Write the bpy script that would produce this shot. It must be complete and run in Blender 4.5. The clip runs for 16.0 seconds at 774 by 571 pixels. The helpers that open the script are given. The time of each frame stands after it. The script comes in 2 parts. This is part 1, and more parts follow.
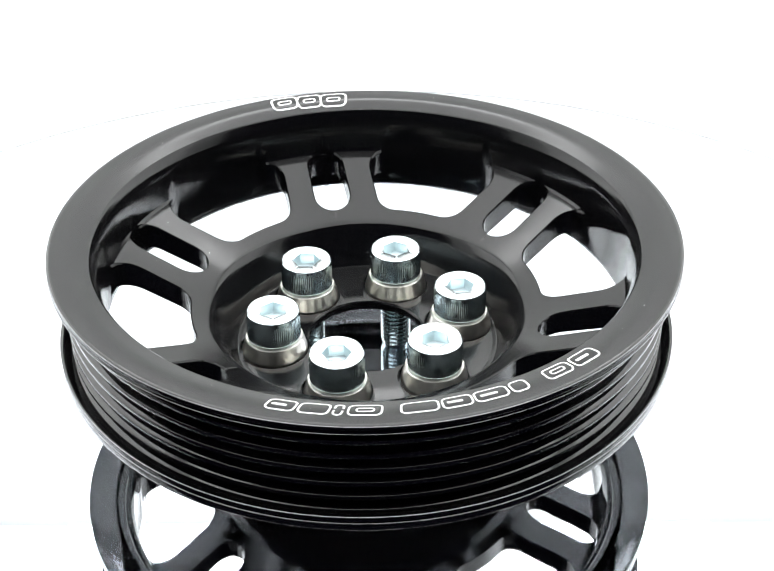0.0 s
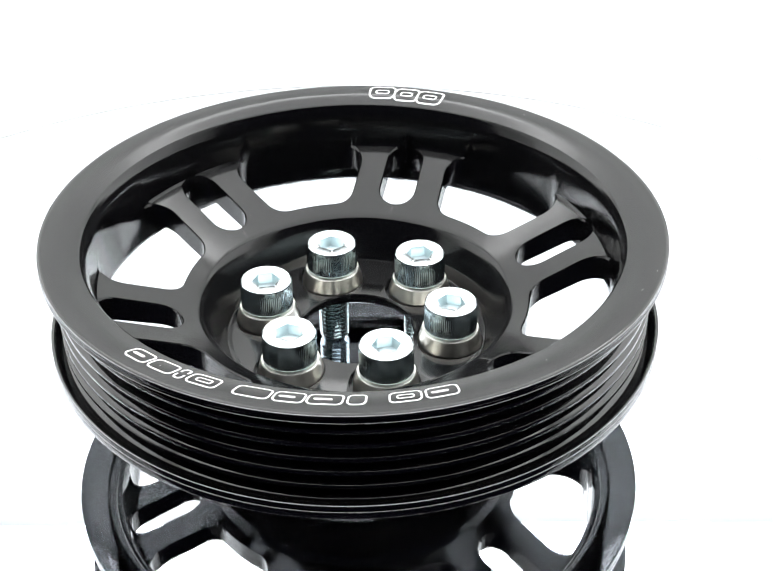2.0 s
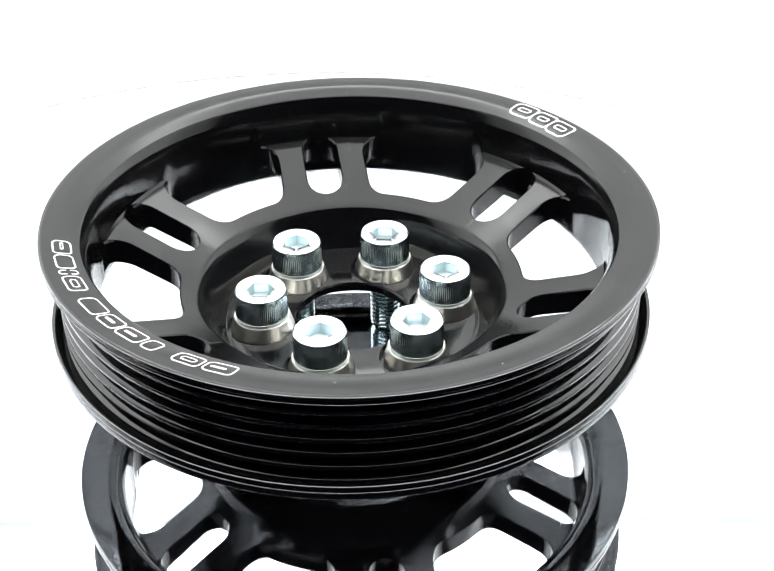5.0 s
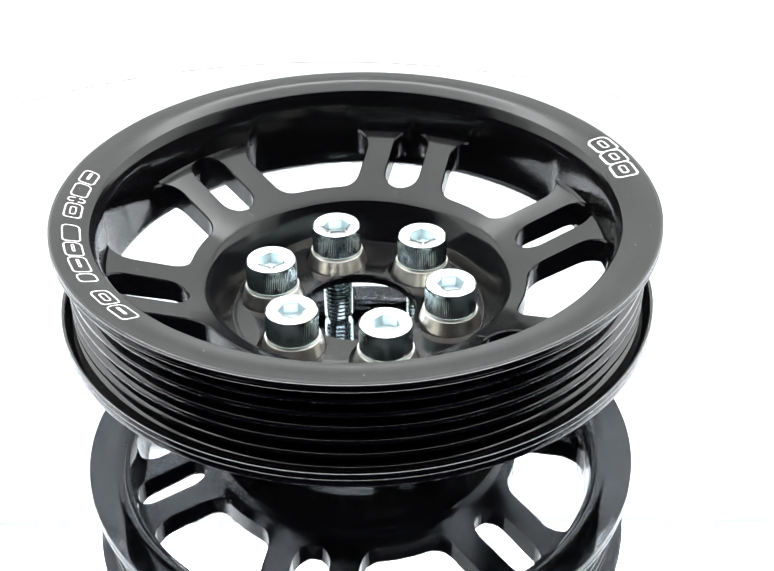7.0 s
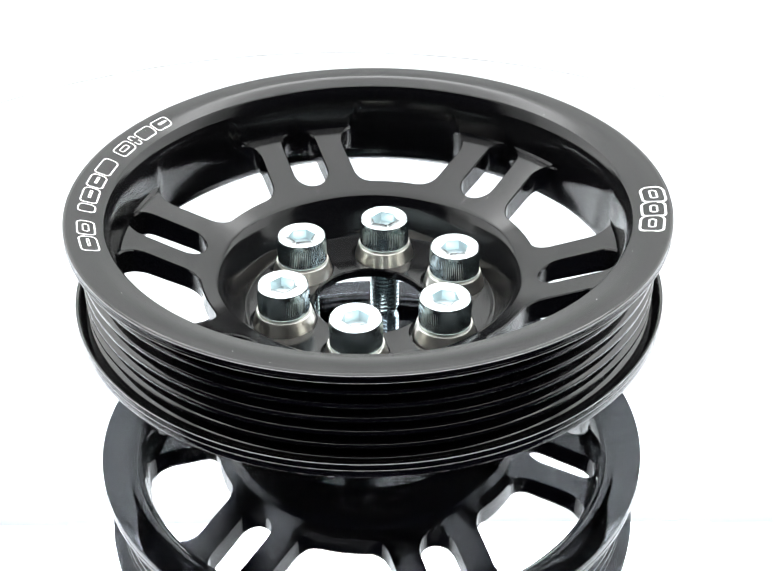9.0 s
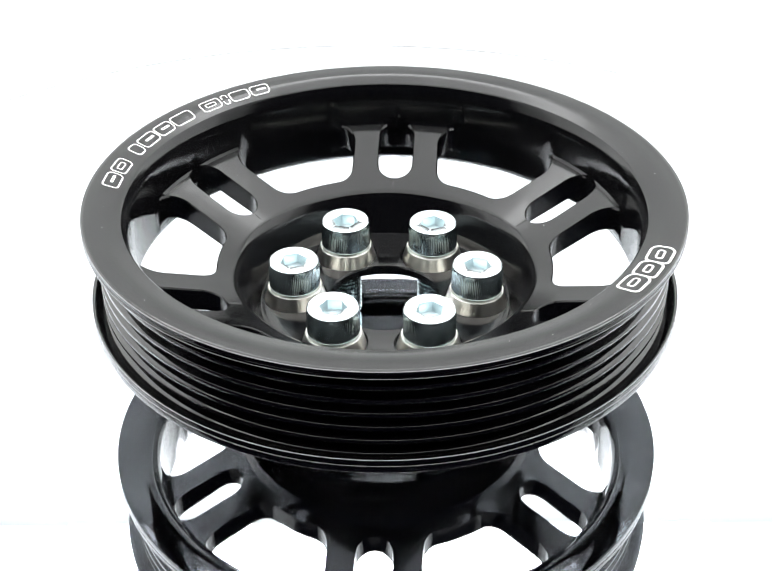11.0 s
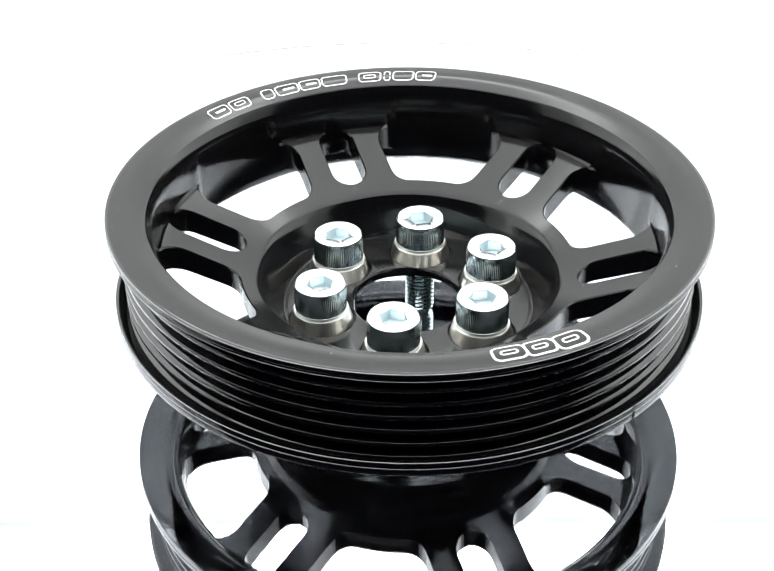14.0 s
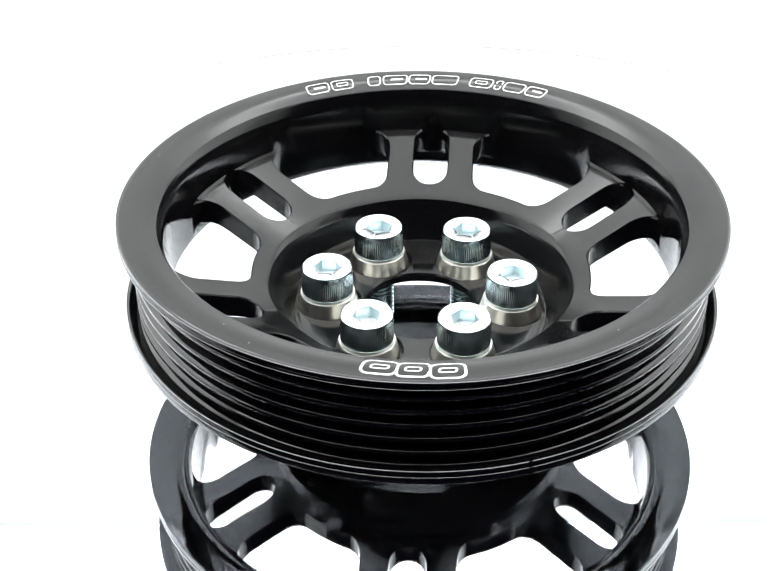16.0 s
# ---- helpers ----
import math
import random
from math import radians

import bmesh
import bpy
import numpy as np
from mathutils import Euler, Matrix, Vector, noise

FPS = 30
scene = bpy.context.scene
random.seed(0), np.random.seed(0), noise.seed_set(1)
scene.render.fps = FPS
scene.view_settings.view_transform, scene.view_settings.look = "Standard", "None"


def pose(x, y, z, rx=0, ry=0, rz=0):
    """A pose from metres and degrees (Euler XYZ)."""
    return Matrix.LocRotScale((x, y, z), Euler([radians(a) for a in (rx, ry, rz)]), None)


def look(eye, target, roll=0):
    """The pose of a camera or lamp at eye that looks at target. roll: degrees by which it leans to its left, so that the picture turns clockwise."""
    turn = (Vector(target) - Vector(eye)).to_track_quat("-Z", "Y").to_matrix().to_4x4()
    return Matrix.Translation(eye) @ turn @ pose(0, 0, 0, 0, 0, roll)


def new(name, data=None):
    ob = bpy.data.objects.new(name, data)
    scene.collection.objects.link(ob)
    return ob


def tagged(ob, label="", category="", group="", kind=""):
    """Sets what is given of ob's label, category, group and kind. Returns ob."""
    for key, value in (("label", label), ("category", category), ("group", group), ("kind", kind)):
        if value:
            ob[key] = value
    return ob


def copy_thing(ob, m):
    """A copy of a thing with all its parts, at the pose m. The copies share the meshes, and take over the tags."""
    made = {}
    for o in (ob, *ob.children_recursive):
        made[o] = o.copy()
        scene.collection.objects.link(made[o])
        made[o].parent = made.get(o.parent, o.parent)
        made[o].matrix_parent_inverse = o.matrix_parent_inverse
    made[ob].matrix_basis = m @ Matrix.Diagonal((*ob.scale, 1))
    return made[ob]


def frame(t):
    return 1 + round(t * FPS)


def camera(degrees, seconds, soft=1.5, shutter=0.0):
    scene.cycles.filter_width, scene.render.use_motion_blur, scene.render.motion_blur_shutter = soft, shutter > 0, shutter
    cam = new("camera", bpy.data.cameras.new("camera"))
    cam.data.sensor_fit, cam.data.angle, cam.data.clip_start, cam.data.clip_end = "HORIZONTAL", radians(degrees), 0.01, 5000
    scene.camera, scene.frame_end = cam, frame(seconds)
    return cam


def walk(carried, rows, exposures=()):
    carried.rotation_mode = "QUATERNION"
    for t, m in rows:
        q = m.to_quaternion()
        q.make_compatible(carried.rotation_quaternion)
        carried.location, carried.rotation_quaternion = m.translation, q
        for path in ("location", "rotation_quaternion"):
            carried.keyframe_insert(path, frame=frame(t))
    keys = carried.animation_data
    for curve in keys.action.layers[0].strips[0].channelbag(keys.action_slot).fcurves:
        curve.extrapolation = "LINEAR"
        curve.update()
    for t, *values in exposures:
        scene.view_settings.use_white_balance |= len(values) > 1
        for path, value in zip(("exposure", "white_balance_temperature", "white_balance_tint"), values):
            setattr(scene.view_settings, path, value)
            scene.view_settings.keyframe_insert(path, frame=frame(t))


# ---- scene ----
# camera: fixed on a stand in front of the light tent
cam = camera(33.810, 16.0, soft=1.25)
EYE = Vector((-0.00092, -0.26052, 0.20215))
TILT = radians(33.792)
AIM = EYE + Vector((0, math.cos(TILT), -math.sin(TILT)))
STAND = look(EYE, AIM, -0.295)
walk(cam, [(0.0, STAND), (16.0, STAND)], exposures=[(0.0, 0.0), (16.0, 0.0)])

MM = 0.001
TOP = 49.97          # height of the pulley's upper face over the mirror, mm

# turn of the table in degrees, second by second
TURN = [132.71, 119.99, 107.59, 95.34, 83.12, 70.89, 58.62, 46.29, 33.95, 21.61, 9.32, -2.92, -15.08, -27.19, -39.29, -51.48, -63.91]
# small run-out of the table's bearing, mm, second by second
DRIFT_X = [-0.34, -0.40, -0.43, -0.43, -0.42, -0.40, -0.38, -0.36, -0.34, -0.30, -0.22, -0.12, 0.00, 0.06, 0.10, 0.12, 0.12]
DRIFT_Y = [0.03, 0.19, 0.12, -0.01, -0.09, -0.12, -0.09, -0.05, -0.01, 0.00, -0.01, -0.05, -0.07, -0.06, -0.01, 0.04, -0.01]
AXIS = Vector((-1.772 * MM, 9.070 * MM, 0))   # pulley axis from the pivot, in the table's space


def table_pose(t):
    i = min(int(t), 15)
    a = TURN[i] + (TURN[i + 1] - TURN[i]) * (t - i)
    f = t - i
    x = DRIFT_X[i] + (DRIFT_X[i + 1] - DRIFT_X[i]) * f
    y = DRIFT_Y[i] + (DRIFT_Y[i + 1] - DRIFT_Y[i]) * f
    return pose(x * MM, y * MM, 0, 0, 0, a)


# ---- light: a white tent lit from its ceiling, dark room in front ----
world = bpy.data.worlds.new("dark_room")
scene.world = world
world.use_nodes = True
world.node_tree.nodes["Background"].inputs[0].default_value = (0.42, 0.4, 1.0, 1)
world.node_tree.nodes["Background"].inputs[1].default_value = 0.02


def area_lamp(name, m, sx, sy, watts, color=(1, 1, 1)):
    data = bpy.data.lights.new(name, "AREA")
    data.shape, data.size, data.size_y, data.energy, data.color = "RECTANGLE", sx, sy, watts, color
    ob = new(name, data)
    ob.matrix_world = m
    return ob


SOFT_WHITE = (0.985, 0.99, 1.0)
# the cloth roof and sides are lit from outside by soft boxes; one tube hangs at the back of the roof
area_lamp("roof_softbox", pose(0, 0.125, 0.592), 0.80, 0.83, 4.6, SOFT_WHITE)
area_lamp("left_softbox", pose(-0.412, 0.24, 0.25, 0, -90, 0), 0.55, 0.50, 1.2, SOFT_WHITE)
area_lamp("right_softbox", pose(0.412, 0.24, 0.25, 0, 90, 0), 0.55, 0.50, 1.2, SOFT_WHITE)
area_lamp("back_tube_lamp", pose(0, 0.49, 0.575), 0.55, 0.09, 0.9, SOFT_WHITE)


# ---- materials ----
def material(name):
    m = bpy.data.materials.new(name)
    m.use_nodes = True
    return m, m.node_tree.nodes, m.node_tree.links, m.node_tree.nodes["Principled BSDF"]


def noise_to(n, l, scale, lo, hi, socket, detail=4.0, stretch=None, rough=0.55):
    tc = n.new("ShaderNodeTexCoord")
    src = tc.outputs["Object"]
    if stretch:
        mp = n.new("ShaderNodeMapping")
        mp.inputs["Scale"].default_value = stretch
        l.new(src, mp.inputs["Vector"])
        src = mp.outputs["Vector"]
    tex = n.new("ShaderNodeTexNoise")
    tex.inputs["Scale"].default_value = scale
    tex.inputs["Detail"].default_value = detail
    tex.inputs["Roughness"].default_value = rough
    l.new(src, tex.inputs["Vector"])
    mr = n.new("ShaderNodeMapRange")
    mr.inputs["To Min"].default_value, mr.inputs["To Max"].default_value = lo, hi
    l.new(tex.outputs["Fac"], mr.inputs["Value"])
    l.new(mr.outputs["Result"], socket)
    return tex


def bump(n, l, b, tex_socket, strength, dist):
    bp = n.new("ShaderNodeBump")
    bp.inputs["Strength"].default_value, bp.inputs["Distance"].default_value = strength, dist
    l.new(tex_socket, bp.inputs["Height"])
    l.new(bp.outputs["Normal"], b.inputs["Normal"])


def turned_rings(n, l, scale):
    """Fine concentric tool marks round the z axis."""
    tc = n.new("ShaderNodeTexCoord")
    sep = n.new("ShaderNodeSeparateXYZ")
    l.new(tc.outputs["Object"], sep.inputs[0])
    xy = n.new("ShaderNodeCombineXYZ")
    l.new(sep.outputs[0], xy.inputs[0])
    l.new(sep.outputs[1], xy.inputs[1])
    ln = n.new("ShaderNodeVectorMath")
    ln.operation = "LENGTH"
    l.new(xy.outputs[0], ln.inputs[0])
    ad = n.new("ShaderNodeCombineXYZ")
    l.new(ln.outputs["Value"], ad.inputs[0])
    l.new(sep.outputs[2], ad.inputs[1])
    tex = n.new("ShaderNodeTexNoise")
    tex.inputs["Scale"].default_value = scale
    tex.inputs["Detail"].default_value = 3
    l.new(ad.outputs[0], tex.inputs["Vector"])
    return tex


def anodised(name, rough, aniso, rings=True, ior=1.43):
    m, n, l, b = material(name)
    b.inputs["Base Color"].default_value = (0.0045, 0.0045, 0.005, 1)
    b.inputs["IOR"].default_value = ior
    noise_to(n, l, 700, rough - 0.012, rough + 0.015, b.inputs["Roughness"])
    if aniso:
        b.inputs["Anisotropic"].default_value = aniso
        tg = n.new("ShaderNodeTangent")
        tg.direction_type, tg.axis = "RADIAL", "Z"
        l.new(tg.outputs[0], b.inputs["Tangent"])
    if rings:
        tex = turned_rings(n, l, 5200)
        bump(n, l, b, tex.outputs["Fac"], 0.1, 0.00002)
    return m


BLACK_TURNED = anodised("black_anodised_turned", 0.135, 0.72)
BLACK_MILLED = anodised("black_anodised_milled", 0.11, 0.0, False)
BLACK_GROOVE = anodised("black_anodised_grooves", 0.06, 0.0, True, 1.6)


def plain_metal(name, color, rough, spread=0.05, scale=900):
    m, n, l, b = material(name)
    b.inputs["Base Color"].default_value = (*color, 1)
    b.inputs["Metallic"].default_value = 1
    tex = noise_to(n, l, scale, rough - spread, rough + spread, b.inputs["Roughness"])
    return m


ZINC = plain_metal("bright_zinc_plate", (0.80, 0.86, 0.88), 0.24)
ZINC_SOCKET = plain_metal("blue_zinc_socket", (0.84, 0.93, 0.95), 0.36)
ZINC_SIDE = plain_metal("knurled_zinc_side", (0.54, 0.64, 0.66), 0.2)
# lighter metal that paints the highlight lines along the flange edges
HIGHLIGHT = plain_metal("edge_highlight_metal", (0.19, 0.19, 0.195), 0.25, 0.12, 300)
STEEL = plain_metal("turned_steel", (0.84, 0.81, 0.75), 0.3, 0.03)

LASER, n_, l_, b_ = material("laser_etched_mark")
b_.inputs["Base Color"].default_value = (0.86, 0.86, 0.84, 1)
noise_to(n_, l_, 2500, 0.45, 0.7, b_.inputs["Roughness"])

GLASS = 0.3     # clear glass over the silvering, mm
MIRROR, n_, l_, b_ = material("mirror_glass")
b_.inputs["Base Color"].default_value = (0.89, 0.92, 0.96, 1)
b_.inputs["Metallic"].default_value = 1
noise_to(n_, l_, 60, 0.0, 0.012, b_.inputs["Roughness"])

COVER, n_, l_, b_ = material("cover_glass")
clear_, gloss_, mix_ = n_.new("ShaderNodeBsdfTransparent"), n_.new("ShaderNodeBsdfGlossy"), n_.new("ShaderNodeMixShader")
clear_.inputs["Color"].default_value = (0.985, 0.985, 0.99, 1)
gloss_.inputs["Roughness"].default_value = 0.0
mix_.inputs[0].default_value = 0.045
l_.new(clear_.outputs[0], mix_.inputs[1])
l_.new(gloss_.outputs[0], mix_.inputs[2])
l_.new(mix_.outputs[0], n_["Material Output"].inputs["Surface"])

EDGE, n_, l_, b_ = material("table_edge")
b_.inputs["Base Color"].default_value = (0.78, 0.79, 0.78, 1)
noise_to(n_, l_, 80, 0.25, 0.4, b_.inputs["Roughness"])

BAND, n_, l_, b_ = material("grey_edge_band")
b_.inputs["Base Color"].default_value = (0.93, 0.93, 0.92, 1)
noise_to(n_, l_, 80, 0.3, 0.5, b_.inputs["Roughness"])

CLOTH, n_, l_, b_ = material("white_tent_cloth")
b_.inputs["Base Color"].default_value = (0.86, 0.87, 0.86, 1)
tex_ = noise_to(n_, l_, 5, 0.8, 0.95, b_.inputs["Roughness"])
bump(n_, l_, b_, tex_.outputs["Fac"], 0.1, 0.004)

DARK, n_, l_, b_ = material("dark_room_floor")
b_.inputs["Base Color"].default_value = (0.03, 0.03, 0.032, 1)
noise_to(n_, l_, 4, 0.6, 0.9, b_.inputs["Roughness"])


# ---- mesh helpers ----
def mesh_of(name, bm, mat, angle=28):
    bmesh.ops.recalc_face_normals(bm, faces=bm.faces)
    me = bpy.data.meshes.new(name)
    bm.to_mesh(me)
    bm.free()
    me.materials.append(mat)
    finish(me, angle)
    return me


def finish(me, angle=28):
    for p in me.polygons:
        p.use_smooth = True
    me.set_sharp_from_angle(angle=radians(angle))


def part(name, bm, mat, parent=None, label="", angle=28):
    ob = new(name, bm if isinstance(bm, bpy.types.Mesh) else mesh_of(name, bm, mat, angle))
    ob.parent = parent
    return tagged(ob, label)


def lathe(profile, seg=192, a0=0.0, a1=360.0):
    """A closed profile of (r, z) in mm turned round z; less than a full turn gives a capped wedge."""
    bm = bmesh.new()
    full = abs(a1 - a0) >= 359.99
    count = seg if full else seg + 1
    rings = []
    for i in range(count):
        a = radians(a0 + (a1 - a0) * i / seg)
        rings.append([bm.verts.new((r * MM * math.cos(a), r * MM * math.sin(a), z * MM)) for r, z in profile])
    k = len(profile)
    for i in range(count if full else count - 1):
        p, q = rings[i], rings[(i + 1) % count]
        for j in range(k):
            bm.faces.new((p[j], p[(j + 1) % k], q[(j + 1) % k], q[j]))
    if not full:
        bm.faces.new(rings[0])
        bm.faces.new(rings[-1][::-1])
    return bm


def box(bm, x0, x1, y0, y1, z0, z1):
    v = [bm.verts.new((x, y, z)) for z in (z0, z1) for x, y in ((x0, y0), (x1, y0), (x1, y1), (x0, y1))]
    for f in ((3, 2, 1, 0), (4, 5, 6, 7), (0, 1, 5, 4), (1, 2, 6, 5), (2, 3, 7, 6), (3, 0, 4, 7)):
        bm.faces.new([v[i] for i in f])
    return bm


def cut(me, cutter, mat):
    """The mesh me less the closed mesh cutter."""
    a, b = new("cut_a", me), new("cut_b", cutter)
    mod = a.modifiers.new("cut", "BOOLEAN")
    mod.operation, mod.solver, mod.object, mod.material_mode = "DIFFERENCE", "EXACT", b, "TRANSFER"
    dg = bpy.context.evaluated_depsgraph_get()
    out = bpy.data.meshes.new_from_object(a.evaluated_get(dg))
    bpy.data.objects.remove(a)
    bpy.data.objects.remove(b)
    if not cutter.materials:
        out.materials.clear()
        out.materials.append(mat)
    finish(out, 24)
    return out


# ---- the tent and the table ----
def tent():
    floor_z = -0.045
    x, back, front, top = 0.42, 0.56, -0.30, 0.60
    t = 0.006
    for name, b in (("floor", (-x, x, -0.16, back, floor_z - t, floor_z)),
                    ("wall_back", (-x, x, back, back + t, floor_z - t, top)),
                    ("wall_left", (-x - t, -x, -0.16, back + t, floor_z - t, top)),
                    ("wall_right", (x, x + t, -0.16, back + t, floor_z - t, top)),
                    ("ceiling", (-x - t, x + t, front, back + t, top, top + t))):
        ob = part(name, box(bmesh.new(), *b), CLOTH)
        tagged(ob, "plain white cloth side of a photo light tent", "backdrop", kind="structure")
    ob = part("ground", box(bmesh.new(), -1.5, 1.5, -1.5, 1.5, floor_z - 0.03, floor_z - t - 0.004), DARK)
    tagged(ob, "dark table surface under the light tent", "floor", kind="structure")


def turntable():
    thing = new("turntable")
    tagged(thing, "round mirrored display turntable with a thin pale edge", "turntable")
    part("mirror", lathe([(0.01, -GLASS), (0.01, -3), (193.6, -3), (193.6, -GLASS)], 160), MIRROR, thing, "mirror glass disc")
    cover = bmesh.new()
    bmesh.ops.create_circle(cover, cap_ends=True, segments=160, radius=0.1936)
    glass = part("cover_glass", cover, COVER, thing, "clear glass over the mirror")
    glass.visible_shadow = False
    part("edge_band", lathe([(193.62, 0.02), (193.62, -3), (194.0, -3), (194.0, 0.02)], 160), BAND, thing, "thin grey edge band")
    part("tray", lathe([(0.01, -3.2), (0.01, -22), (187, -22), (194, -18), (194, -3.2)], 160), EDGE, thing, "pale plastic tray")
    part("base", lathe([(0.01, -22.2), (0.01, -45), (150, -45), (150, -22.2)], 96), EDGE, thing, "pale plastic base")
    return thing


# ---- the pulley ----
OUTER, INNER = 61.75, 42.1        # reach of the openings
SLOT = 4.75                      # half width of a slot
WEB = -0.7                      # turn of the openings against the screws
SLIT = 350.7                   # place of the timing slit in the lower flange, degrees
SIDE = 11.9                      # from a slot's axis to the far edge of a spoke


def spoke_top(r):
    return -13.2 - (60.0 - min(r, 60.0)) * 0.3905


def face_top(r):
    """The flange's upper face: flat outside, falling gently inwards."""
    return -0.041 * max(0.0, 70.0 - r) ** 2 if r > 66 else -0.656 - 0.328 * (66 - r)


def spoke_under(r):
    return -19.6 - (60.0 - r) * 0.34


def arc_points(cx, cy, r, a0, a1, k):
    return [(cx + r * math.cos(a0 + (a1 - a0) * i / k), cy + r * math.sin(a0 + (a1 - a0) * i / k)) for i in range(k + 1)]


def slot_outline():
    inner, outer = 42.2 + SLOT, 61.45 - SLOT
    pts = arc_points(outer, 0, SLOT, -math.pi / 2, math.pi / 2, 14)
    pts += arc_points(inner, 0, SLOT, math.pi / 2, 1.5 * math.pi, 14)
    return pts


def window_outline():
    """The large opening, with its axis on x: parallel to the slots on both sides, rounded in its corners."""
    f, g = 5.6, 5.6
    th = radians(30)
    half = []
    n = SIDE + f
    s = math.sqrt((OUTER - f) ** 2 - n ** 2)
    # in the slot's space (s along, n across towards the window), then turned by 30 degrees
    a_out = math.atan2(n, s)
    half += [(c[0], c[1]) for c in arc_points(s, n, f, a_out, -math.pi / 2, 10)]
    n2 = SIDE + g
    s2 = math.sqrt((INNER + g) ** 2 - n2 ** 2)
    a_in = math.atan2(n2, s2)
    half += [(c[0], c[1]) for c in arc_points(s2, n2, g, -math.pi / 2, a_in - math.pi, 10)]
    turned = [(x * math.cos(-th) - y * math.sin(-th), x * math.sin(-th) + y * math.cos(-th)) for x, y in half]
    low = turned                                   # from the outer arc round to the inner arc, below the axis
    high = [(x, -y) for x, y in turned][::-1]      # and back above it
    a0 = math.atan2(low[-1][1], low[-1][0])
    b0 = math.atan2(low[0][1], low[0][0])
    inner_arc = arc_points(0, 0, INNER, a0, -a0, 8)[1:-1]
    outer_arc = arc_points(0, 0, OUTER, -b0, b0, 16)[1:-1]
    return low + inner_arc + high + outer_arc


def offset_outline(pts, d):
    out, k = [], len(pts)
    area = sum(pts[i][0] * pts[(i + 1) % k][1] - pts[(i + 1) % k][0] * pts[i][1] for i in range(k))
    sgn = 1 if area > 0 else -1
    for i in range(k):
        ax, ay = pts[i - 1]
        bx, by = pts[(i + 1) % k]
        dx, dy = bx - ax, by - ay
        L = math.hypot(dx, dy) or 1
        out.append((pts[i][0] + sgn * dy / L * d, pts[i][1] - sgn * dx / L * d))
    return out


def add_cutter(bm, pts, angle):
    a = radians(angle + WEB)
    wide = [q if math.hypot(*p) < 61.0 else p for p, q in zip(pts, offset_outline(pts, 0.45))]   # no chamfer where the opening runs out in the wall

    def ring(ps, zf):
        return [bm.verts.new(((x * math.cos(a) - y * math.sin(a)) * MM, (x * math.sin(a) + y * math.cos(a)) * MM, zf(math.hypot(x, y)) * MM))
                for x, y in ps]
    loops = [ring(pts, lambda r: TOP - 40), ring(pts, lambda r: TOP + spoke_top(r) - 0.33), ring(wide, lambda r: TOP + spoke_top(r) + 0.14),
             ring(wide, lambda r: TOP + 4)]
    k = len(pts)
    for p, q in zip(loops, loops[1:]):
        for i in range(k):
            bm.faces.new((p[i], p[(i + 1) % k], q[(i + 1) % k], q[i]))
    bm.faces.new(loops[0])
    bm.faces.new(loops[-1][::-1])


def cutter_mesh(angles):
    bm = bmesh.new()
    for kind, ang in angles:
        add_cutter(bm, window_outline() if kind == "w" else slot_outline(), ang)
    bmesh.ops.recalc_face_normals(bm, faces=bm.faces)
    me = bpy.data.meshes.new("cutter")
    bm.to_mesh(me)
    bm.free()
    me.materials.append(BLACK_MILLED)
    return me


def up(profile):
    return [(r, z + TOP) for r, z in profile]


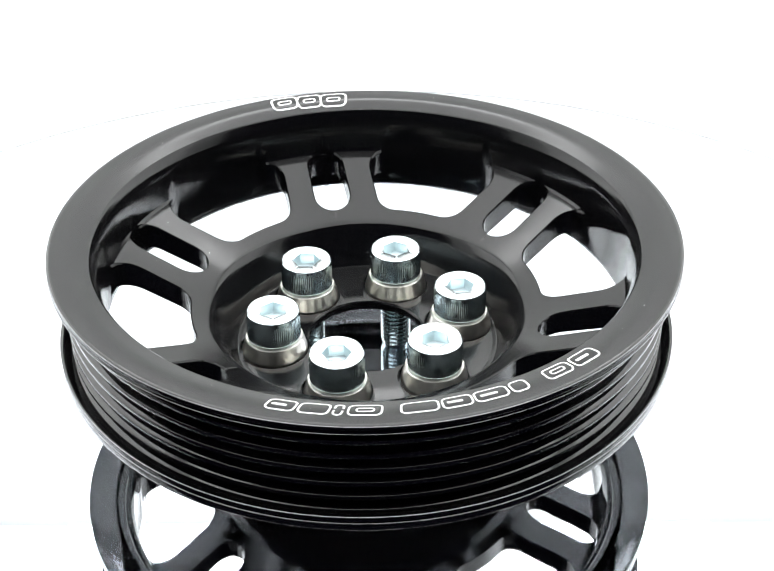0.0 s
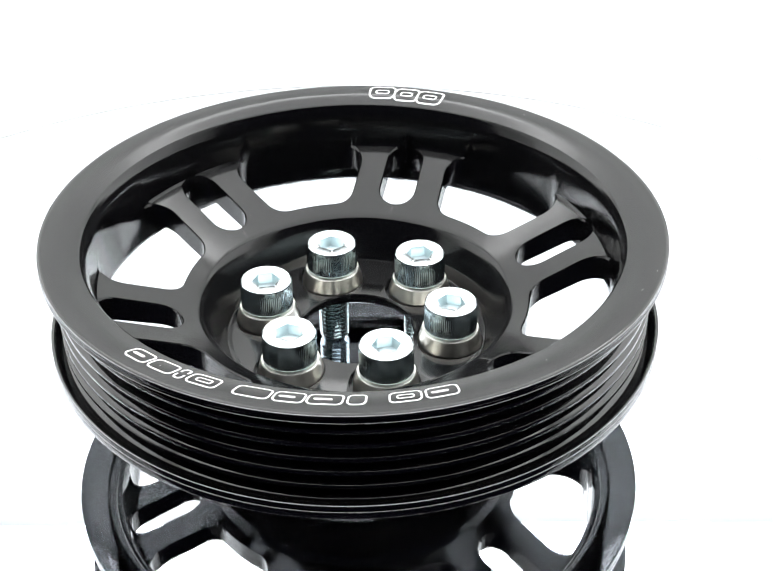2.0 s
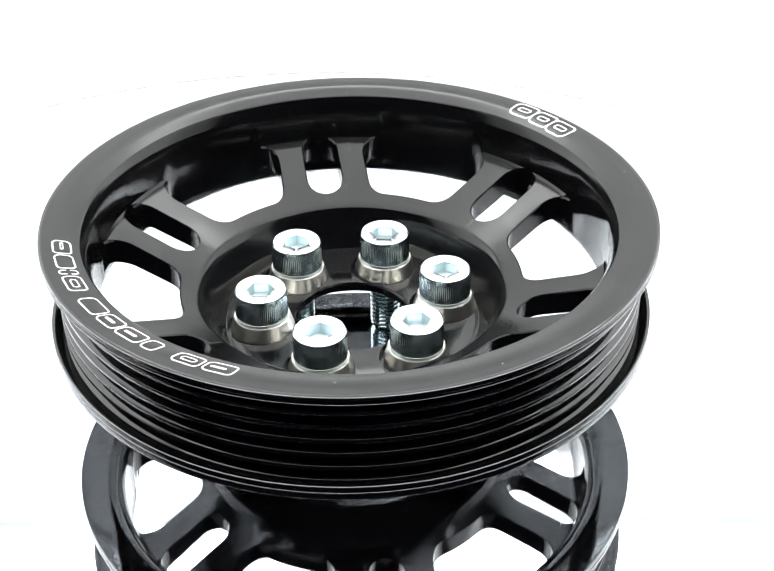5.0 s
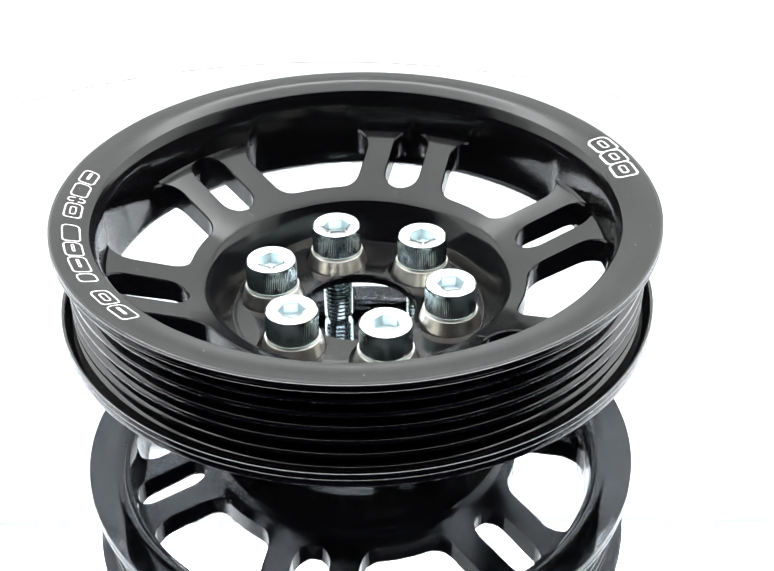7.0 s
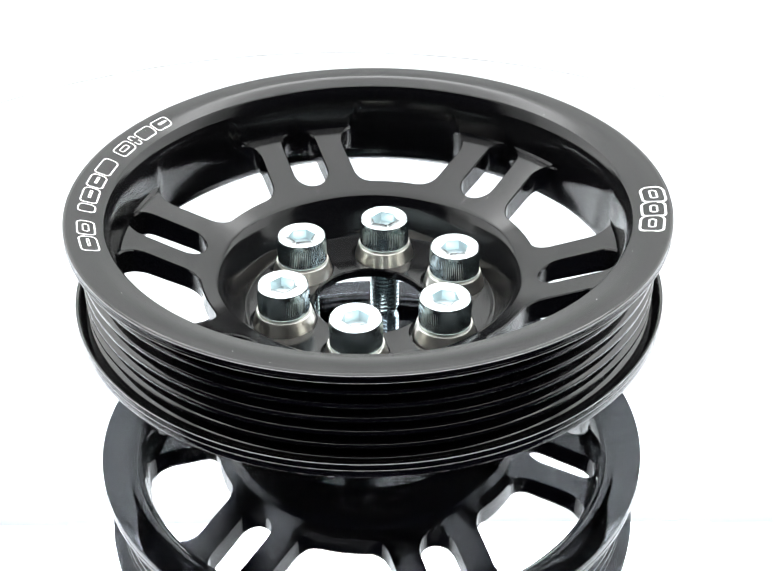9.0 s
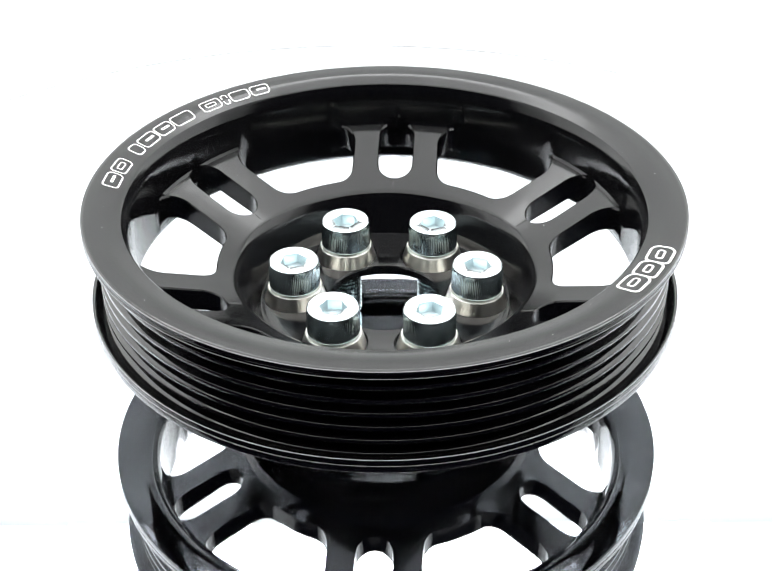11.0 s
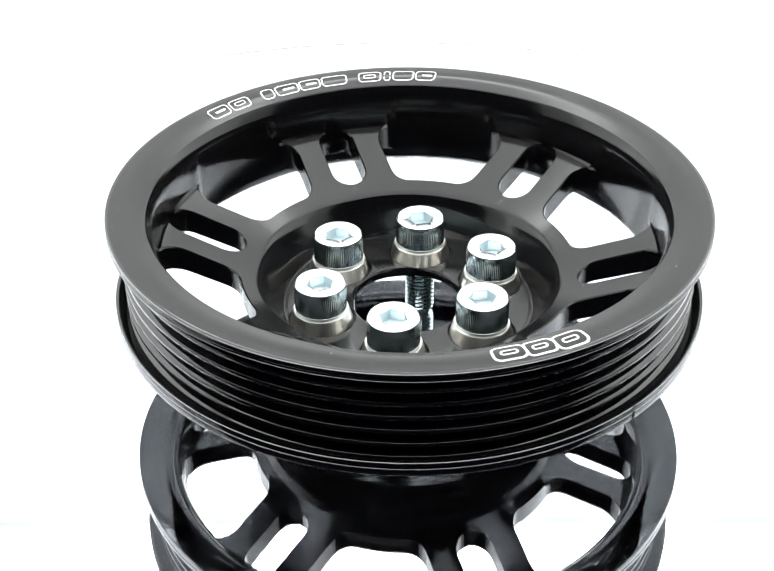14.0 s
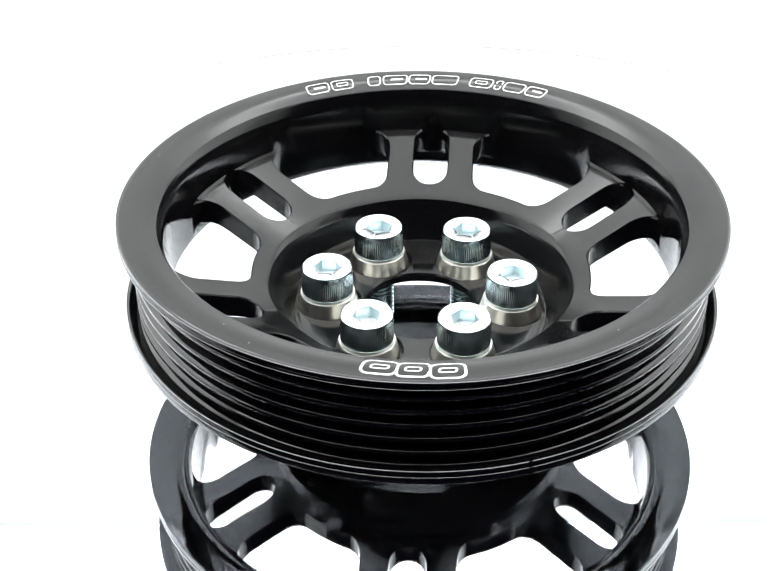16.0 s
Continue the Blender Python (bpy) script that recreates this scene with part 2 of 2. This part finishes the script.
def pulley():
    thing = new("crank_pulley")
    tagged(thing, "black anodised six-rib belt pulley with paired spokes, standing on its bolts", "pulley")
    openings = [("w", 60 * i) for i in range(6)] + [("s", 30 + 60 * i) for i in range(6)]
    all_cut = cutter_mesh(openings)
    # rim: flat upper flange, inner wall and the feet of the spokes
    rim = up([(71.7, 0)] + [(r, face_top(r)) for r in (70, 69, 68, 67, 66, 65, 64, 63.4)] + [(63.05, -1.85), (62.9, -2.15), (62.5, -2.9), (62.0, -4.0), (61.65, -6.0),
              (61.45, -8.5), (61.3, -10.6), (61.15, -12.3), (60.7, -13.0), (60.0, spoke_top(60)), (58.2, spoke_top(58.2)),
              (58.2, spoke_under(58.2)), (60.6, spoke_under(60.6)), (61.6, -20.6), (61.8, -22.6), (62.4, -23.9), (63.28, -24.66), (65.5, -25.4), (65.5, -3.9), (69.2, -3.9), (71.7, -2.66)])
    me = mesh_of("rim", lathe(rim, 240), BLACK_TURNED)
    part("rim", cut(me, all_cut, BLACK_TURNED), BLACK_TURNED, thing, "turned black upper flange and inner wall")
    lip = up([(71.7, 0), (71.95, -0.02), (72.18, -0.08), (72.36, -0.2), (72.47, -0.36), (72.5, -0.55), (72.5, -1.0), (72.2, -1.15), (72.2, -1.3), (72.36, -1.38), (72.47, -1.52),
              (72.5, -1.72), (72.5, -2.0), (72.3, -2.36), (71.7, -2.66)])
    part("flange_lip", lathe(lip, 240), BLACK_GROOVE, thing, "polished rounded edge of the flange")
    # thin lighter rings added as the lip's two highlight lines
    for r, z in ((72.31, -0.10), (72.36, -1.80)):
        glint = [(r - 0.02, z - 0.2), (r + 0.04, z - 0.02), (r + 0.2, z - 0.115), (r + 0.2, z - 0.2)]
        part("edge_highlight", lathe(up(glint), 240), HIGHLIGHT, thing, "fine lighter ring standing in for the highlight on the edge")
    # ribbed belt face
    prof = [(65.6, -3.92), (68.0, -3.92)]
    for i in range(6):
        c = -6.42 - 3.56 * i
        prof += [(67.1, c + 1.6), (69.56, c + 0.58), (69.66, c + 0.52), (69.72, c + 0.44), (69.75, c + 0.34), (69.75, c - 0.34), (69.72, c - 0.44), (69.66, c - 0.52), (69.56, c - 0.58), (67.9, c - 1.27)]
        if i < 5:
            prof[-1] = (67.1, c - 1.6)
    prof += [(65.6, -25.5)]
    prof = [p for i, p in enumerate(prof) if i != 1]
    part("belt_face", lathe(up(prof), 240), BLACK_GROOVE, thing, "black belt face with six turned ribs")
    low = up([(65.6, -25.56), (68.0, -25.52), (68.7, -25.1), (71.6, -22.98), (71.9, -22.86), (72.16, -22.84), (72.4, -22.92), (72.54, -23.06), (72.6, -23.26), (72.6, -24.1), (72.28, -24.26), (72.28, -24.5),
              (72.46, -24.53), (72.57, -24.62), (72.6, -24.75), (72.6, -26.2), (72.55, -26.36), (72.42, -26.47), (72.2, -26.5), (67.2, -26.5), (66.4, -26.44), (65.7, -26.28), (65.0, -26.0), (64.3, -25.6), (63.75, -25.15), (63.35, -24.7), (63.3, -24.5)])
    slit = bpy.data.meshes.new("slit")
    slit_bm = box(bmesh.new(), 71.5 * MM, 74 * MM, -0.42 * MM, 0.42 * MM, (TOP - 27.5) * MM, (TOP - 24.4) * MM)
    bmesh.ops.rotate(slit_bm, verts=slit_bm.verts, matrix=Matrix.Rotation(radians(SLIT), 3, "Z"))
    slit_bm.to_mesh(slit)
    slit_bm.free()
    part("lower_flange", cut(mesh_of("lower_flange", lathe(low, 240), BLACK_GROOVE), slit, BLACK_GROOVE), BLACK_GROOVE, thing, "black lower flange with a cut timing slit")
    # highlights on the lower flange's edges, put in as lighter rings
    for r, z in ((72.42, -22.86), (72.42, -24.48), (72.42, -26.14)):
        glint = [(r - 0.02, z - 0.2), (r + 0.03, z - 0.02), (r + 0.18, z - 0.1), (r + 0.18, z - 0.2)]
        gap = 0.36
        part("edge_highlight", lathe(up(glint), 240, SLIT + gap, SLIT + 360 - gap - 0.02), HIGHLIGHT, thing, "fine lighter ring standing in for the highlight on the edge")
    # spokes: one wedge of the web for each, between a slot and a window
    a_cut = cutter_mesh([("w", 0), ("s", 30)])
    web = up([(38.4, spoke_top(38.4)), (58.2, spoke_top(58.2)), (58.2, spoke_under(58.2)), (38.4, spoke_under(38.4))])
    one = cut(mesh_of("spoke", lathe(web, 24, WEB, 30 + WEB), BLACK_TURNED), a_cut, BLACK_TURNED)
    b_cut = cutter_mesh([("s", 30), ("w", 60)])
    two = cut(mesh_of("spoke", lathe(web, 24, 30 + WEB, 60 + WEB), BLACK_TURNED), b_cut, BLACK_TURNED)
    for i in range(6):
        for me in (one, two):
            ob = part("spoke", me, BLACK_TURNED, thing)
            ob.matrix_basis = pose(0, 0, 0, 0, 0, 60 * i)
    # hub: a bowl with a flat bored floor
    bowl = up([(38.4, spoke_top(38.4)), (37.7, spoke_top(38.4) - 0.35), (37.05, -22.6), (36.4, -23.8), (35.2, -25.8), (33.8, -28.2), (32.8, -30.0), (32.3, -31.0),
               (32.0, -31.75), (31.75, -32.0), (31.35, -32.0), (30.75, -31.74), (30.6, -31.7), (14.7, -31.7), (14.3, -32.1), (14.3, -33.9), (14.8, -34.3), (33.0, -34.3), (38.4, spoke_under(38.4))])
    hub = mesh_of("hub", lathe(bowl, 192), BLACK_TURNED)
    pockets = bmesh.new()
    for i in range(6):
        m = pose(23.12 * MM * math.cos(radians(60 * i)), 23.12 * MM * math.sin(radians(60 * i)), 0)
        bmesh.ops.create_cone(pockets, cap_ends=True, segments=40, radius1=8.5 * MM, radius2=8.5 * MM, depth=3 * MM, matrix=m @ pose(0, 0, (TOP - 31.7 - 1.5 + 1.5) * MM))
    pm = bpy.data.meshes.new("pockets")
    pockets.to_mesh(pm)
    pockets.free()
    part("hub", cut(hub, pm, BLACK_TURNED), BLACK_TURNED, thing, "black bowl-shaped hub with a bored floor")
    boss = up([(19.2, -34.33), (19.2, -37.3), (19.5, -37.6), (35.8, -37.6), (36.3, -37.1), (38.1, -28.0), (38.4, -27.3), (39.0, -26.85), (39.5, -26.6), (33.06, -34.33)])
    boss_mesh = mesh_of("hub_boss", lathe(boss, 192), BLACK_TURNED)
    boss_mesh.materials.append(BLACK_GROOVE)
    for face in boss_mesh.polygons:
        face.material_index = 1 if face.normal.z < -0.95 else 0
    part("hub_boss", boss_mesh, BLACK_TURNED, thing, "black boss under the hub with a polished end")
    marks(thing)
    return thing


# ---- laser marks on the flange: hollow blocks in place of the lettering ----
def hollow(thing, name, outline, centre, width, r_mid, label=""):
    """A thin raised band of the given width along a closed outline (u along the flange, v outwards, mm)."""
    bm = bmesh.new()
    k = len(outline)
    loops = []
    for d, z in ((width / 2, 0.0), (width / 2, 0.05), (-width / 2, 0.05), (-width / 2, 0.0)):
        ring = []
        for i in range(k):
            ax, ay = outline[i - 1]
            bx, by = outline[(i + 1) % k]
            dx, dy = bx - ax, by - ay
            L = math.hypot(dx, dy) or 1
            u, v = outline[i][0] + dy / L * d, outline[i][1] - dx / L * d
            a, r = radians(centre) - u / r_mid, r_mid + v
            ring.append(bm.verts.new((r * MM * math.cos(a), r * MM * math.sin(a), (TOP + face_top(r) + z) * MM)))
        loops.append(ring)
    for p, q in zip(loops, loops[1:]):
        for i in range(k):
            bm.faces.new((p[i], p[(i + 1) % k], q[(i + 1) % k], q[i]))
    return part(name, bm, LASER, thing, label)


def rounded(w, h, r, slant=0.0, k=4):
    pts = []
    for cx, cy, a in ((w / 2 - r, h / 2 - r, 0), (-w / 2 + r, h / 2 - r, 90), (-w / 2 + r, -h / 2 + r, 180), (w / 2 - r, -h / 2 + r, 270)):
        for i in range(k + 1):
            t = radians(a + 90 * i / k)
            x, y = cx + r * math.cos(t), cy + r * math.sin(t)
            pts.append((x + slant * y, y))
    return pts


def marks(thing):
    start, end, first, last = 181.0, 121.7, 619.0, 1110.0
    for x0, x1, bar in ((619, 668, 1), (671, 718, 2), (746, 774, 0), (777, 828, 1), (829, 874, 1), (876, 930, 0), (952, 1000, 2), (1004, 1019, 0), (1022, 1066, 0), (1068, 1110, 1)):
        c = start + (end - start) * ((x0 + x1) / 2 - first) / (last - first)
        w = radians((start - end) * (x1 - x0) / (last - first)) * 67.2 - 0.5
        hollow(thing, "flange_mark", rounded(w, 3.9, min(1.1, w / 2.3), 0.12), c, 0.42, 67.2)
        if bar == 2:
            hollow(thing, "flange_mark", rounded(w * 0.52, 1.3, 0.5, 0.12), c, 0.36, 67.2)
        elif bar:
            hollow(thing, "flange_mark", rounded(w * 0.5, 0.5, 0.2, 0.0), c - 0.4, 0.3, 67.2)
    for c, w, v, r in ((-23.2, 6.9, 0.5, 1.6), (-28.9, 6.2, 0.0, 1.2), (-34.5, 7.0, -0.3, 1.6)):
        hollow(thing, "emblem_mark", [(x, y + v) for x, y in rounded(w, 5.4, r, 0.08)], c, 0.6, 68.0, "pale etched emblem block")
        hollow(thing, "emblem_mark", [(x, y + v) for x, y in rounded(w * 0.5, 1.5, 0.6, 0.16)], c, 0.5, 68.0)


# ---- bolts and spacers ----
def knurled_side(r, z0, z1, teeth=88):
    bm = bmesh.new()
    loops = []
    for z, rr, amp in ((z0, r - 0.5, 0), (z0 + 0.4, r - 0.12, 0.0), (z0 + 0.6, r, 0.08), (z1 - 1.5, r, 0.08), (z1 - 1.2, r - 0.1, 0), (z1 - 0.45, r - 0.1, 0)):
        ring = []
        for i in range(teeth * 2):
            a = math.pi * i / teeth
            q = rr - (amp if i % 2 else 0)
            ring.append(bm.verts.new((q * MM * math.cos(a), q * MM * math.sin(a), z * MM)))
        loops.append(ring)
    k = teeth * 2
    for p, q in zip(loops, loops[1:]):
        for i in range(k):
            bm.faces.new((p[i], p[(i + 1) % k], q[(i + 1) % k], q[i]))
    bm.faces.new(loops[0])
    return bm


def head_top(r, z, flats, depth, socket=False):
    """The bevelled top of the head, with its hexagonal socket sunk into it."""
    bm = bmesh.new()
    k = 72
    R = flats / math.sqrt(3)

    def hexa(a, grow=0.0):
        t = (a % 60) - 30
        return (flats / 2 + grow) / math.cos(radians(t))

    top = [(lambda a: r - 0.1, z - 0.45), (lambda a: r - 0.2, z - 0.2), (lambda a: r - 0.5, z), (lambda a: R + 0.3, z), (lambda a: hexa(a) + 0.02, z - 0.22)]
    well = [(lambda a: hexa(a) + 0.02, z - 0.22), (lambda a: hexa(a), z - 0.3), (lambda a: hexa(a), z - depth), (lambda a: 1.6, z - depth - 0.15), (lambda a: 0.05, z - depth - 0.7)]
    specs = well if socket else top
    loops = []
    for f, zz in specs:
        loops.append([bm.verts.new((f(360 * i / k) * MM * math.cos(2 * math.pi * i / k), f(360 * i / k) * MM * math.sin(2 * math.pi * i / k), zz * MM)) for i in range(k)])
    for p, q in zip(loops, loops[1:]):
        for i in range(k):
            bm.faces.new((p[i], p[(i + 1) % k], q[(i + 1) % k], q[i]))
    if socket:
        bm.faces.new(loops[-1])
    return bm


def thread(r, z0, z1, pitch=1.25):
    """A helical thread with a chamfered tip at z0."""
    bm = bmesh.new()
    seg, per = 28, 8
    turns = (z1 - z0) / pitch
    rows = int(turns * per)
    loops = []
    for j in range(rows + 1):
        ring = []
        for i in range(seg):
            ph = j / per - i / seg
            z = z0 + (z1 - z0) * j / rows
            w = abs((ph % 1.0) * 2 - 1)
            rr = r - 0.75 * w
            rr = min(rr, r - 1.1 + max(0.0, (z - z0)) * 0.9)
            a = 2 * math.pi * i / seg
            ring.append(bm.verts.new((rr * MM * math.cos(a), rr * MM * math.sin(a), z * MM)))
        loops.append(ring)
    for p, q in zip(loops, loops[1:]):
        for i in range(seg):
            bm.faces.new((p[i], p[(i + 1) % seg], q[(i + 1) % seg], q[i]))
    bm.faces.new(loops[0])
    bm.faces.new(loops[-1][::-1])
    return bm


def bolt():
    thing = new("cap_screw")
    tagged(thing, "zinc-plated hex socket cap screw standing in the pulley hub", "bolt", "screws in the pulley hub")
    z1 = TOP - 20.7
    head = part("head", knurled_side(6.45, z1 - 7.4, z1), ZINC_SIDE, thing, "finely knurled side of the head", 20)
    top = part("head_top", head_top(6.45, z1, 6.0, 3.2), ZINC, thing, "bright bevelled head top", 25)
    part("hex_socket", head_top(6.45, z1, 6.0, 3.2, True), ZINC_SOCKET, top, "blue-tinted hexagonal socket", 25)
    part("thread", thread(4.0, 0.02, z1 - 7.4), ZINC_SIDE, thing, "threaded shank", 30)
    return thing


def spacer():
    thing = part("conical_washer", lathe(up([(4.3, -28.15), (6.75, -28.15), (6.95, -28.35), (7.95, -31.9), (7.85, -33.15), (4.3, -33.15)]), 72), STEEL, None, "", 14)
    tagged(thing, "turned steel conical washer under a screw head", "washer", "washers under the screws")
    return thing


def dust():
    rng = random.Random(7)
    bm = bmesh.new()
    spots = []
    while len(spots) < 20:
        a, r = rng.uniform(0, 2 * math.pi), rng.uniform(42, 71)
        near = min(abs(((math.degrees(a) - WEB) % 60) - c) for c in (22.5, 37.5))
        if r > 64:
            spots.append((r, a, face_top(r)))
        elif r < 58 and near < 2.0:
            spots.append((r, a, spoke_top(r)))
    for r, a, z in spots:
        m = pose(r * MM * math.cos(a), r * MM * math.sin(a), (TOP + z + 0.03) * MM, 0, 0, rng.uniform(0, 90))
        bmesh.ops.create_icosphere(bm, subdivisions=1, radius=rng.uniform(0.04, 0.09) * MM, matrix=m @ Matrix.Diagonal((1, rng.uniform(0.5, 1.6), 0.6, 1)))
    ob = part("dust", bm, LASER)
    return tagged(ob, "scattered pale dust specks on the pulley", "dust", kind="stuff")


tent()
TABLE = turntable()
PULLEY = pulley()
TURNS_WITH_TABLE = [(TABLE, pose(-12.4 * MM, 19.4 * MM, 0)), (PULLEY, Matrix.Translation(AXIS)), (dust(), Matrix.Translation(AXIS))]
first_bolt, first_spacer = bolt(), spacer()
SPINS = [47, 22, -9, 21, 57, 21]
for i in range(6):
    b = first_bolt if i == 0 else copy_thing(first_bolt, Matrix.Identity(4))
    w = first_spacer if i == 0 else copy_thing(first_spacer, Matrix.Identity(4))
    at = Matrix.Translation(AXIS) @ pose((23.12 * math.cos(radians(60 * i)) + 0.15) * MM, (23.12 * math.sin(radians(60 * i)) - 0.46) * MM, 0)
    TURNS_WITH_TABLE += [(b, at @ pose(0, 0, 0, 0, 0, SPINS[i])), (w, at)]


def motions():
    for thing, rest in TURNS_WITH_TABLE:
        walk(thing, [(t / 2, table_pose(t / 2) @ rest) for t in range(33)])


motions()
